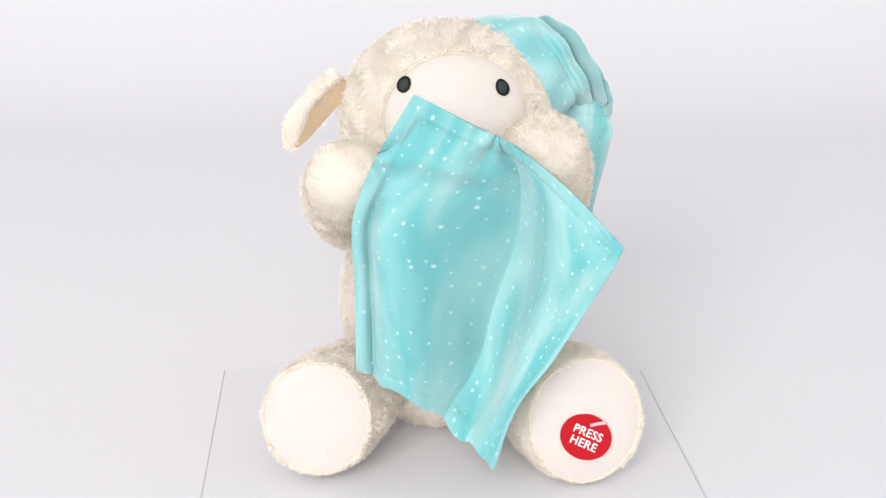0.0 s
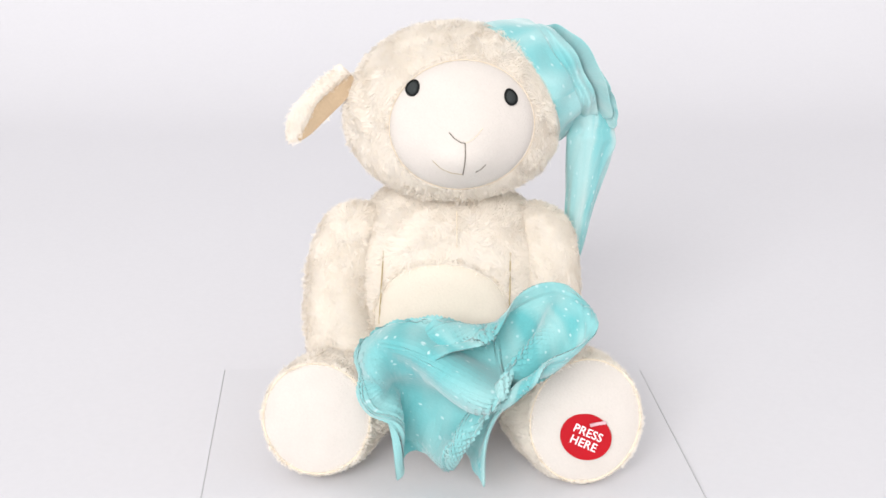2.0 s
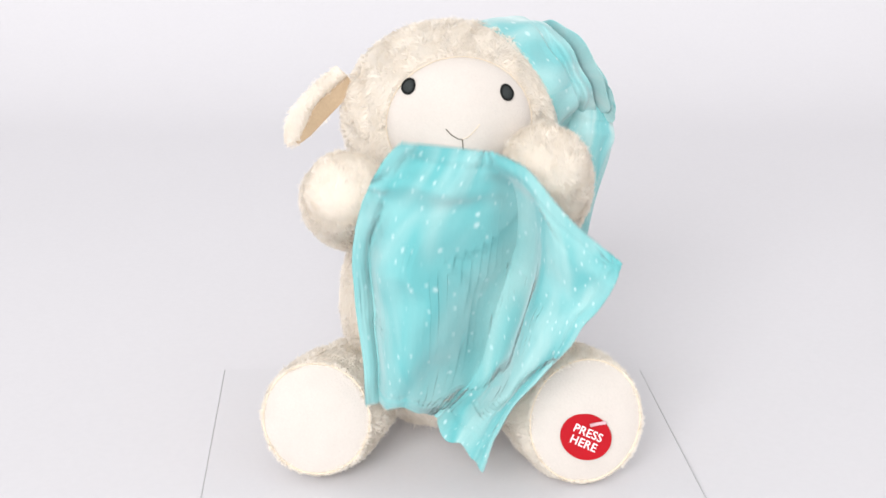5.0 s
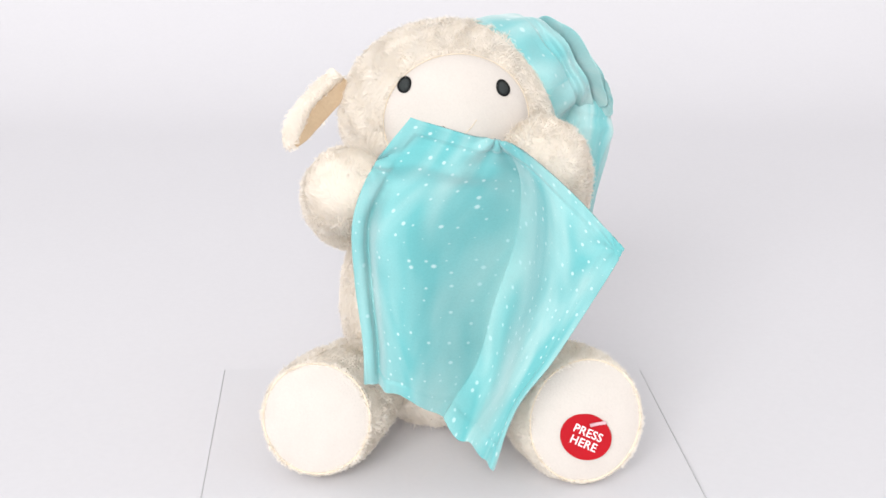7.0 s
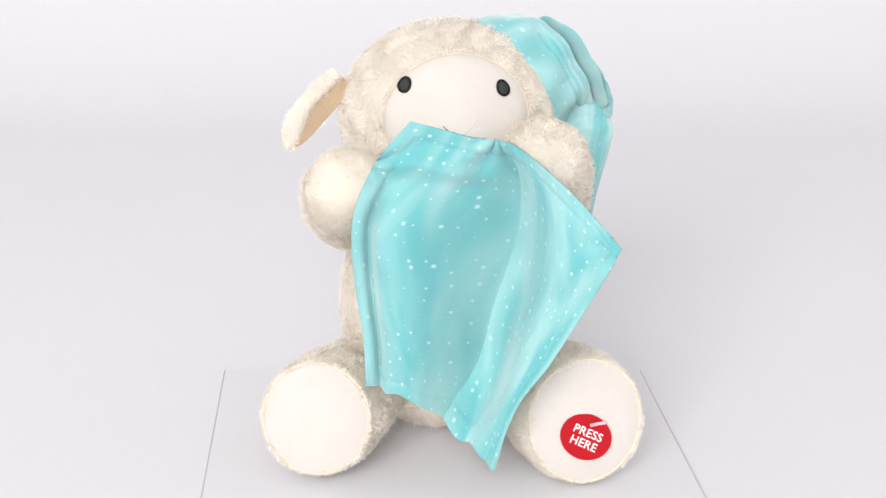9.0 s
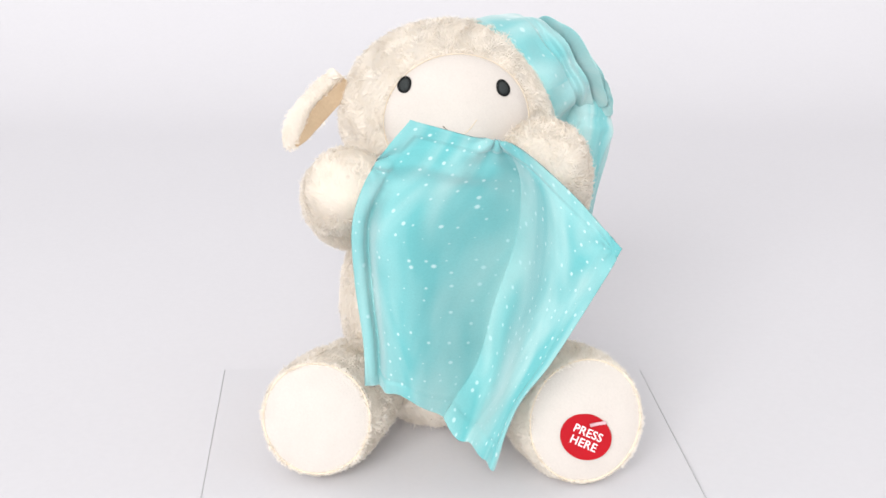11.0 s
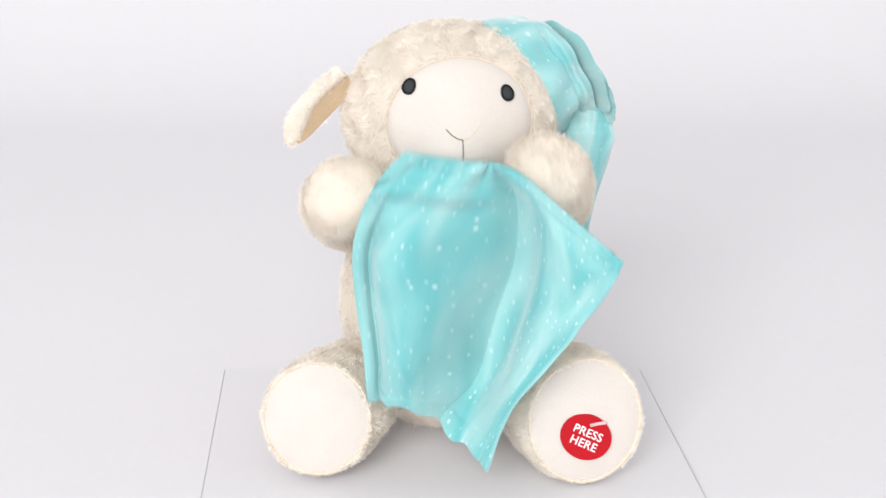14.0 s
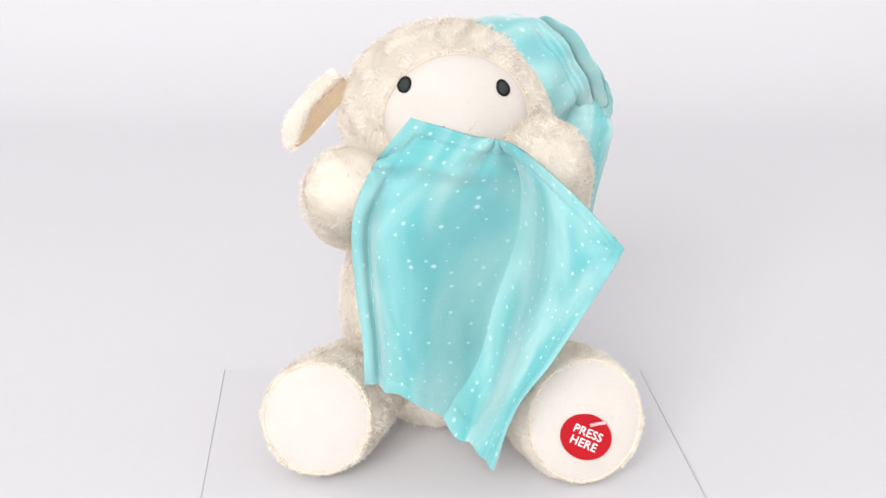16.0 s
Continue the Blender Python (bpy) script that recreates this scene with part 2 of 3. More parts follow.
def build_head(lamb):
    v, f = ball(HEAD_R, HEAD, 72, 48, head_shape)
    brim = lambda p: ~in_face(p) & ((p - HEAD) @ CAP_AXIS < 0.041)
    v2, f2 = fur(v, f, 150, 0.0042, 11, brim)
    edge = [on_face(FACE["cx"] + FACE["rx"] * 1.01 * math.cos(a), FACE["cz"] + FACE["rz"] * 1.01 * math.sin(a), -0.0022) for a in np.linspace(0, 2 * math.pi, 80)]
    edge, f3 = fringe(edge, 18, 0.0030, 160)
    v, f = joined((v - NECK, f), (v2 - NECK, f2), (edge, f3))
    me = mesh_from("head", v, f, FUR)
    head = part("head", me, lamb, "round furry cream head", pose(*NECK))

    # face patch: a domed oval of short plush whose rim tucks into the fur
    nr, na = 26, 72
    pts = []
    for i in range(nr):
        r = i / (nr - 1)
        for j in range(na):
            a = 2 * math.pi * j / na
            x, z = FACE["cx"] + FACE["rx"] * r * math.cos(a), FACE["cz"] + FACE["rz"] * r * math.sin(a)
            y = float(face_y(np.array(x), np.array(z))) + 0.003 * max(0, (r - 0.86) / 0.14) ** 2
            pts.append((HEAD[0] + x - NECK[0], HEAD[1] + y - NECK[1], HEAD[2] + z - NECK[2]))
    face = part("face", mesh_from("face", pts, disc_tris(nr, na), SMOOTH), head, "smooth off-white face patch with sewn snout")

    rim = [on_face(FACE["cx"] + FACE["rx"] * 0.985 * math.cos(a), FACE["cz"] + FACE["rz"] * 0.985 * math.sin(a), -0.001) for a in np.linspace(0, 2 * math.pi, 80)]
    part("seam", mesh_from("seam", *tube(rim, 0.0003, 5), SEAM), face, "pale tan seam round the face")

    for ex, ez in ((-0.0240, 0.0268), (0.0328, 0.0212)):
        c = Vector(on_face(ex, ez, -0.0002))
        dx = Vector(on_face(ex + 0.002, ez)) - Vector(on_face(ex - 0.002, ez))
        dz = Vector(on_face(ex, ez + 0.002)) - Vector(on_face(ex, ez - 0.002))
        ny = dz.cross(dx).normalized()
        ny = -ny if ny.y > 0 else ny
        ax = dx.normalized()
        az = ax.cross(ny) if ax.cross(ny).z > 0 else -ax.cross(ny)
        ring, pv = [], []
        for i in range(7):
            r = i / 6
            for j in range(28):
                a = 2 * math.pi * j / 28
                w = 1 + 0.03 * math.sin(3 * a + ex * 90)
                q = c + (ax * math.cos(a) * 0.0038 + az * math.sin(a) * 0.0046) * r * w + ny * 0.0016 * (1 - r ** 3)
                pv.append(tuple(q))
                if i == 6:
                    ring.append(tuple(q + ny * 0.0005))
        tris = disc_tris(7, 28)
        eye = part("eye", mesh_from("eye", pv, tris, CHARCOAL), head, "oval dark grey embroidered eye")
        part("outline", mesh_from("outline", *tube(ring + ring[:2], 0.0007, 6), BLACK), eye, "black stitched outline of an eye")

    def stitch(name, dots, r, mat, label):
        xs, zs = zip(*dots)
        t = np.linspace(0, len(dots) - 1, 24)
        line = [on_face(float(np.interp(k, range(len(dots)), xs)), float(np.interp(k, range(len(dots)), zs)), 0.0002) for k in t]
        part(name, mesh_from(name, *tube(line, r, 6), mat), face, label)

    stitch("nose_stitch", [(-0.0030, 0.0048), (0.0000, 0.0018), (0.0035, -0.0003), (0.0062, -0.0008)], 0.00036, GREY_THREAD, "grey embroidered nose line")
    stitch("nose_fold", [(0.0062, -0.0008), (0.0100, 0.0005), (0.0135, 0.0032), (0.0165, 0.0065)], 0.00026, SEAM, "pale sewn fold of the nose")
    stitch("mouth_line", [(0.0062, -0.0008), (0.0064, -0.007), (0.0060, -0.013), (0.0050, -0.0205)], 0.00036, GREY_THREAD, "grey embroidered mouth line")
    stitch("smile", [(-0.0125, -0.0120), (-0.008, -0.0165), (-0.002, -0.0192), (0.0050, -0.0203)], 0.00017, THREAD, "faint tan smile line")
    stitch("smile", [(0.0125, -0.0195), (0.0155, -0.0178), (0.0185, -0.0150)], 0.00028, GREY_THREAD, "short dark smile line")
    build_ear(head)
    return head


def build_ear(head):
    """A lop ear: a folded leaf that hangs outward, furry on top, with a satin lining in the fold."""
    root, tip = np.array((-0.0565, -0.006, 0.2360)), np.array((-0.0960, -0.012, 0.1960))
    across = np.array((0.68, 0.0, -0.73))

    def leaf(t, s, front):
        axis = root + (tip - root) * t + np.array((-0.0015, -0.003, 0.0015)) * math.sin(math.pi * t)
        half = (0.0084 + 0.0034 * math.sin(math.pi * min(1.0, t * 0.75 + 0.05))) * (1 - 0.28 * t) * math.sqrt(max(0.0, 1 - max(0, (t - 0.70) / 0.305) ** 2))
        return axis + across * s * half + np.array((0, -1.0, 0.1)) * front

    def sheet(s0, s1, lift, n=26, m=18, t1=1.0):
        Q, T = np.linspace(0, 1, m), np.linspace(0, t1, n)
        return np.array([leaf(t, s0 + (s1(t) - s0) * q, lift(t, q)) for t in T for q in Q]), grid_tris(n, m)

    back, tris = sheet(-1, lambda t: 1, lambda t, q: -0.003 * math.sin(math.pi * q))
    flap, tris2 = sheet(-1, lambda t: -0.10 + 1.08 * min(1, max(0, (t - 0.45) / 0.42)) ** 1.5, lambda t, q: 0.0075 * math.sin(math.pi * (0.12 + 0.72 * q)) * (1 - 0.45 * t) - 0.002)
    lining, tris3 = sheet(-0.3, lambda t: 1, lambda t, q: 0.0012 + 0.0012 * math.sin(9 * t) * q, t1=0.9)
    flat = (-0.6, 0, -0.6)
    def turned(v, f, to_front):
        a, b, c = (v[f[:, k]] for k in range(3))
        faces_front = np.cross(b - a, c - a)[:, 1].sum() < 0
        return f if faces_front == to_front else f[:, ::-1]

    tris, tris2, tris3 = turned(back, tris, False), turned(flap, tris2, True), turned(lining, tris3, True)
    v, f = fur(back, tris, 110, 0.0030, 21, lie=flat)
    w, g = fur(flap, tris2, 170, 0.0032, 22, lie=flat)
    pile = [back, v, flap, w]
    starts = np.cumsum([0] + [len(q) for q in pile])
    faces = [tris + starts[0], f + starts[1], tris2 + starts[2], g + starts[3]]
    part("ear", mesh_from("ear", np.concatenate(pile) - NECK, np.concatenate(faces), FUR), head, "drooping folded lop ear of cream fur")
    part("ear_lining", mesh_from("ear_lining", lining - NECK, tris3, TAN), head, "beige satin lining of the ear")


BODY, BODY_R = np.array((0.004, 0.008, 0.082)), np.array((0.070, 0.062, 0.086))


def body_shape(d):
    z = d[:, 2]
    slim = 1 + 0.05 * np.exp(-((np.abs(z) - 0.7) / 0.22) ** 2)
    return slim * (1 + 0.02 * np.sin(4 * d[:, 0]) * np.cos(3 * z))


def belly_y(x, z):
    q = np.clip(1 - (x / BODY_R[0]) ** 2 - (z / BODY_R[2]) ** 2, 0.02, 1)
    return -BODY_R[1] * np.sqrt(q) - 0.004


def build_body(lamb):
    v, f = ball(BODY_R, BODY, 72, 48, body_shape)
    v[:, 2] = np.maximum(v[:, 2], 0.0015)
    cx, cz, rx, rz = -0.004, 0.003, 0.044, 0.044
    bare = lambda p: ~((p[:, 1] < 0) & (((p[:, 0] - BODY[0] - cx) / rx) ** 2 + ((p[:, 2] - BODY[2] - cz) / rz) ** 2 < 1)) & (p[:, 2] > 0.006)
    edge = [(BODY[0] + cx + rx * 1.01 * math.cos(a), BODY[1] + float(belly_y(np.array(cx + rx * 1.01 * math.cos(a)), np.array(cz + rz * 1.01 * math.sin(a)))) + 0.0025, BODY[2] + cz + rz * 1.01 * math.sin(a)) for a in np.linspace(0, 2 * math.pi, 70)]
    body = part("body", mesh_from("body", *joined((v, f), fur(v, f, 135, 0.0043, 31, bare), fringe(edge, 38, 0.0042)), FUR), lamb, "plump cream furry body, sitting")
    nr, na, pts = 18, 60, []
    for i in range(nr):
        r = i / (nr - 1)
        for j in range(na):
            a = 2 * math.pi * j / na
            x, z = cx + rx * r * math.cos(a), cz + rz * r * math.sin(a)
            y = float(belly_y(np.array(x), np.array(z))) + 0.004 * max(0, (r - 0.8) / 0.2) ** 2
            pts.append((BODY[0] + x, BODY[1] + y, BODY[2] + z))
    part("tummy", mesh_from("tummy", pts, disc_tris(nr, na), TUMMY), body, "smooth pale cream oval tummy patch")
    seam = [(0.0085, BODY[1] + float(belly_y(np.array(0.004), np.array(z))) - 0.0035, BODY[2] + z) for z in np.linspace(0.056, 0.074, 12)]
    part("seam", mesh_from("seam", *tube(seam, 0.0003, 5), SEAM), body, "faint seam down the chest")
    for x0, x1 in ((-0.0400, -0.0440), (0.0380, 0.0370)):
        line = [(BODY[0] + x, BODY[1] + float(belly_y(np.array(x), np.array(z))) + 0.0015 + 0.0006 * math.sin(900 * z), BODY[2] + z) for x, z in zip(np.linspace(x0, x1, 16), np.linspace(0.062, 0.004, 16))]
        part("seam", mesh_from("seam", *tube(line, 0.0005, 6), THREAD), body, "brown sewn seam beside an arm")
    return body


SHOULDERS = {"left": np.array((-0.0535, -0.004, 0.139)), "right": np.array((0.0590, -0.004, 0.139))}


def build_arm(lamb, side):
    """One arm with a rounded paw, hanging straight down from its shoulder."""
    sign = -1 if side == "left" else 1
    n, m = 30, 28
    pts = []
    for i in range(n):
        t = i / (n - 1)
        q = -1 + 2 * t
        z = 0.014 - 0.116 * t
        r = 0.0205 + 0.0065 * t - 0.004 * math.sin(math.pi * t)
        r *= math.sqrt(max(0.001, 1 - abs(q) ** 5.5))
        bow = sign * (0.010 * math.sin(math.pi * min(1, t * 1.15)) + 0.002 * t)
        for j in range(m):
            a = 2 * math.pi * j / m
            pts.append((bow + r * 1.05 * math.cos(a), r * 0.98 * math.sin(a), z))
    v, f = np.array(pts), grid_tris(n, m, False, True)
    return part("arm", furry("arm", v, f, FUR, 150, 0.0043, 41 + sign, lie=(0, 0, -1)), lamb, "furry cream arm with rounded paw", pose(*SHOULDERS[side]))


FEET = {"left": (np.array((-0.0768, -0.0830, 0.0405)), np.array((-0.08, -0.965, 0.25)), 0.0326, 0.0338, 0.0),
        "right": (np.array((0.0862, -0.0850, 0.0403)), np.array((0.12, -0.965, 0.24)), 0.0338, 0.0376, -12.0)}
HIPS = {"left": np.array((-0.046, -0.012, 0.036)), "right": np.array((0.050, -0.012, 0.036))}


def foot_axes(side):
    c, n, rx, rz, roll = FEET[side]
    n = Vector(n).normalized()
    x = Vector((0, 0, 1)).cross(-n).normalized()
    x = -x if x.x < 0 else x
    z = x.cross(n)
    z = -z if z.z < 0 else z
    turn = Matrix.Rotation(radians(roll), 3, n)
    return Vector(c), n, turn @ x, turn @ z, rx, rz


def build_leg(lamb, side):
    c, n, x, z, rx, rz = foot_axes(side)
    hip = Vector(HIPS[side])
    rows, cols, pts = 22, 48, []
    for i in range(rows):
        t = i / (rows - 1)
        mid = c.lerp(hip, t) + n * 0.0
        grow = (1.03 + 0.06 * math.sin(math.pi * min(1, t * 2.2))) * (1 - 0.12 * t) * math.sqrt(max(0.02, 1 - max(0, (t - 0.55) / 0.45) ** 2.5))
        grow *= 0.95 + 0.05 * min(1, t / 0.08)
        for j in range(cols):
            a = 2 * math.pi * j / cols
            q = mid + (x * math.cos(a) * rx + z * math.sin(a) * rz) * grow
            pts.append((q.x, q.y, max(q.z, 0.001)))
    v, f = np.array(pts), grid_tris(rows, cols, False, True)
    edge = [tuple(c + (x * math.cos(a) * rx + z * math.sin(a) * rz) * 1.018 + n * 0.0002) for a in np.linspace(0, 2 * math.pi, 70)]
    pile = fur(v, f, 150, 0.0042, 51 if side == "left" else 52, lambda p: p[:, 2] > 0.0035, lie=(0, -0.3, -0.5))
    leg = part("leg", mesh_from("leg", *joined((v, f), pile, fringe(edge, 58)), FUR), lamb, "stubby cream furry leg stretched forward")
    nr, na, pts = 16, 64, []
    for i in range(nr):
        r = i / (nr - 1)
        for j in range(na):
            a = 2 * math.pi * j / na
            dome = 0.0045 * (1 - r ** 2.4) + 0.0012 * math.sin(5 * r + 2 * a + c.x * 30) * r * (1 - r) + 0.0007 * math.sin(3 * a + 9 * r) * r * (1 - r)
            q = c + (x * math.cos(a) * rx + z * math.sin(a) * rz) * r + n * (dome + 0.0006)
            pts.append(tuple(q))
    sole = part("sole", mesh_from("sole", pts, disc_tris(nr, na), SMOOTH), leg, "smooth off-white sole of the foot")
    rim = [tuple(c + (x * math.cos(a) * rx + z * math.sin(a) * rz) * 1.005 + n * 0.0008) for a in np.linspace(0, 2 * math.pi, 70)]
    part("seam", mesh_from("seam", *tube(rim, 0.0006, 6), SEAM), leg, "tan seam round the sole")
    return sole


def text_mesh(name, words, size, mat):
    data = bpy.data.curves.new(name, "FONT")
    data.body, data.size, data.align_x, data.align_y = words, size, "CENTER", "CENTER"
    data.extrude, data.offset, data.space_line, data.space_character = 0.00012, 0.00008, 0.95, 1.05
    ob = new(name, data)
    bpy.context.view_layer.update()
    me = bpy.data.meshes.new_from_object(ob.evaluated_get(bpy.context.evaluated_depsgraph_get()))
    bpy.data.objects.remove(ob)
    me.name = name
    me.materials.clear()
    me.materials.append(mat)
    return me


def build_sticker():
    """The round red press-here label stuck on one sole."""
    c, n, _, _, rx, rz = foot_axes("right")
    x = Vector((0, 0, 1)).cross(-n).normalized()
    x = -x if x.x < 0 else x
    up = x.cross(n)
    up = -up if up.z < 0 else up
    at = c - x * 0.0008 - up * 0.0090 + n * 0.0052
    m = Matrix.Translation(at) @ Matrix((x, up, n)).transposed().to_4x4() @ Matrix.Rotation(radians(-26), 4, "Z")
    bm = bmesh.new()
    bmesh.ops.create_cone(bm, cap_ends=True, segments=64, radius1=1, radius2=0.985, depth=0.0005, matrix=Matrix.Diagonal((0.0163, 0.0141, 1, 1)))
    me = bpy.data.meshes.new("sticker")
    bm.to_mesh(me)
    bm.free()
    me.materials.append(RED)
    sticker = tagged(new("sticker", me), "round red sticker with white press here lettering on the sole", "sticker")
    sticker.matrix_world = m
    part("lettering", text_mesh("lettering", "PRESS\nHERE", 0.0073, WHITE_PRINT), sticker, "white capital letters reading press here", pose(0, -0.0008, 0.0005))
    part("fastener", mesh_from("fastener", *tube([(-0.0010, 0.0075, 0.001), (0.0028, 0.0105, 0.0016), (0.0070, 0.0128, 0.001)], 0.0011, 7), TAG), sticker, "clear white plastic tag fastener")


# ---- the nightcap ----
CAP_AXIS = np.array((0.825, 0.454, 0.338))


def build_nightcap():
    a1 = np.cross(CAP_AXIS, (0, 0, 1.0))
    a1 /= np.linalg.norm(a1)
    a2 = np.cross(a1, CAP_AXIS)
    # rings: middle, half width one way, half width the other, axis one, axis two
    one, two = np.array((0.454, -0.825, 0.0)), a2
    one = one / np.linalg.norm(one)
    if two[2] < 0:
        two = -two
    ahead, aside = np.array((0, -1.0, 0)), np.array((-1.0, 0, 0))
    crown = [
        (HEAD + CAP_AXIS * 0.0372, 0.0500, 0.0418, one, two),
        (HEAD + CAP_AXIS * 0.0450 + np.array((0.003, 0, -0.001)), 0.0495, 0.0420, one, two),
        (HEAD + CAP_AXIS * 0.0570 + np.array((0.008, 0, -0.002)), 0.0440, 0.0395, one, two),
        (HEAD + CAP_AXIS * 0.0680 + np.array((0.012, -0.004, -0.005)), 0.0360, 0.0350, one, two),
        (np.array((0.0870, 0.020, 0.2270)), 0.0285, 0.0275, one, two),
        (np.array((0.0975, 0.012, 0.2170)), 0.0190, 0.0190, one, np.array((-0.3, 0, 0.95))),
        (np.array((0.1010, 0.008, 0.2110)), 0.0100, 0.0090, one, np.array((-0.5, 0, 0.85))),
        (np.array((0.1015, 0.008, 0.2090)), 0.0010, 0.0010, one, np.array((-0.5, 0, 0.85))),
    ]
    tail = [
        (np.array((0.0960, 0.016, 0.2110)), 0.0060, 0.0150, ahead, np.array((-0.80, 0, 0.60))),
        (np.array((0.0950, 0.012, 0.2000)), 0.0090, 0.0180, ahead, np.array((-0.84, 0, 0.54))),
        (np.array((0.0925, 0.010, 0.1830)), 0.0090, 0.0150, ahead, np.array((-0.95, 0, 0.30))),
        (np.array((0.0905, 0.011, 0.1620)), 0.0085, 0.0115, ahead, np.array((-0.99, 0, 0.1))),
        (np.array((0.0885, 0.014, 0.1400)), 0.0070, 0.0088, ahead, aside),
        (np.array((0.0870, 0.016, 0.1150)), 0.0045, 0.0052, ahead, aside),
        (np.array((0.0855, 0.018, 0.0960)), 0.0012, 0.0014, ahead, aside),
    ]

    def loft(rings, last, steps, crease):
        na = 160
        flat = np.array([np.concatenate([c, [p, q], u, w]) for c, p, q, u, w in rings])
        pts, uv = [], []
        for k in np.linspace(0, last, steps):
            i = int(min(max(math.floor(k), 0), len(rings) - 2))
            t = k - i
            p0, p1, p2, p3 = (flat[min(max(i + d, 0), len(rings) - 1)] for d in (-1, 0, 1, 2))
            row = 0.5 * (2 * p1 + (p2 - p0) * t + (2 * p0 - 5 * p1 + 4 * p2 - p3) * t * t + (3 * p1 - p0 - 3 * p2 + p3) * t ** 3)
            c, p, q, u, w = row[:3], row[3], row[4], row[5:8], row[8:11]
            u, w = u / np.linalg.norm(u), w / np.linalg.norm(w)
            soft = min(1, max(0, (k - 0.5) / 1.0))
            for j in range(na + 1):
                a = 2 * math.pi * j / na
                r = 1 + soft * (0.045 * math.sin(5 * a + 1.3 * k) + 0.03 * math.sin(9 * a - 2 * k + 2))
                for start, lean, depth, middle, wide in crease:
                    # a deep crease round the cap, with a thick fold of cloth rolled up behind it
                    reach = math.exp(-((((a - middle + math.pi) % (2 * math.pi)) - math.pi) / wide) ** 4)
                    d = k - start - lean * math.sin(a)
                    r += depth * reach * (0.30 * math.exp(-((d - 0.36) / 0.17) ** 2) - math.exp(-(d / 0.19) ** 6))
                pts.append(c + (u * math.cos(a) * p + w * math.sin(a) * q) * max(r, 0.25))
                uv.append((a * 0.16, k * 0.095 + (0 if rings is crown else 0.6)))
        return np.array(pts), grid_tris(steps, na + 1), np.array(uv)

    cap = new("nightcap", None)
    cap.matrix_world = pose(*NECK)
    tagged(cap, "mint dotted velour nightcap with long drooping tail on the lamb's head", "hat")
    for name, rings, steps, crease, label in (("crown", crown, 230, [(3.25, -0.30, 0.80, 0.35, 1.25), (2.05, -0.1, 0.09, 0.0, 0.9), (4.7, 0.3, 0.26, -0.3, 1.0)], "creased mint dotted crown"), ("tail", tail, 50, [(1.1, 0.4, 0.16, 0.2, 1.2)], "long thin mint tail hanging down")):
        v, f, uv = loft(rings, len(rings) - 1.0, steps, crease)
        part(name, mesh_from(name, v - NECK, f, LIT_MINT, uv), cap, label)
    v, f, uv = loft(crown, 0.02, 2, [])
    ring = [tuple(p - NECK) for p in v[:161]]
    v2, f2 = tube(ring, 0.0012, 7)
    part("hem", mesh_from("hem", v2, f2, LIT_MINT, np.stack([np.linspace(0, 1, len(v2)), np.zeros(len(v2))], 1)), cap, "rolled mint hem")
    return cap


# ---- the blanket: cloth in small rigid pieces that travel between its lifted, falling and heaped forms ----
UP = [
    [(-0.0175, -0.1000, 0.2327), (0.0157, -0.1040, 0.2233), (0.0382, -0.1040, 0.2179), (0.0697, -0.1120, 0.1939), (0.0987, -0.1250, 0.1658)],
    [(-0.0371, -0.1060, 0.2082), (0.0019, -0.1010, 0.1970), (0.0452, -0.0860, 0.1874), (0.0644, -0.1120, 0.1677), (0.0903, -0.1240, 0.1483)],
    [(-0.0503, -0.1000, 0.1752), (-0.0170, -0.1080, 0.1663), (0.0434, -0.0730, 0.1469), (0.0576, -0.1100, 0.1333), (0.0776, -0.1210, 0.1224)],
    [(-0.0505, -0.0960, 0.1363), (-0.0188, -0.1100, 0.1298), (0.0359, -0.0700, 0.1080), (0.0473, -0.1080, 0.1010), (0.0613, -0.1190, 0.0937)],
    [(-0.0468, -0.0960, 0.0992), (-0.0175, -0.1090, 0.0926), (0.0279, -0.0720, 0.0660), (0.0349, -0.1080, 0.0668), (0.0426, -0.1180, 0.0646)],
    [(-0.0461, -0.1000, 0.0713), (-0.0194, -0.1080, 0.0642), (0.0054, -0.0980, 0.0393), (0.0203, -0.1100, 0.0326), (0.0296, -0.1160, 0.0232)],
]
MID = [
    [(-0.0300, -0.1180, 0.1493), (-0.0028, -0.1160, 0.1586), (0.0328, -0.1200, 0.1689), (0.0563, -0.1240, 0.1439), (0.0995, -0.1320, 0.1301)],
    [(-0.0441, -0.1100, 0.1401), (-0.0132, -0.1180, 0.1348), (0.0352, -0.1160, 0.1425), (0.0600, -0.1240, 0.1220), (0.0957, -0.1340, 0.1188)],
    [(-0.0498, -0.1080, 0.1081), (-0.0123, -0.1240, 0.1151), (0.0379, -0.1120, 0.1098), (0.0527, -0.1240, 0.1020), (0.0783, -0.1350, 0.1091)],
    [(-0.0483, -0.1100, 0.0805), (-0.0125, -0.1220, 0.0881), (0.0329, -0.1100, 0.0823), (0.0421, -0.1220, 0.0820), (0.0550, -0.1320, 0.0876)],
    [(-0.0435, -0.1120, 0.0516), (-0.0177, -0.1160, 0.0588), (0.0169, -0.1080, 0.0547), (0.0249, -0.1160, 0.0552), (0.0297, -0.1260, 0.0626)],
    [(-0.0384, -0.1180, 0.0266), (-0.0264, -0.1060, 0.0372), (-0.0081, -0.1020, 0.0388), (0.0054, -0.1080, 0.0315), (0.0139, -0.1200, 0.0187)],
]
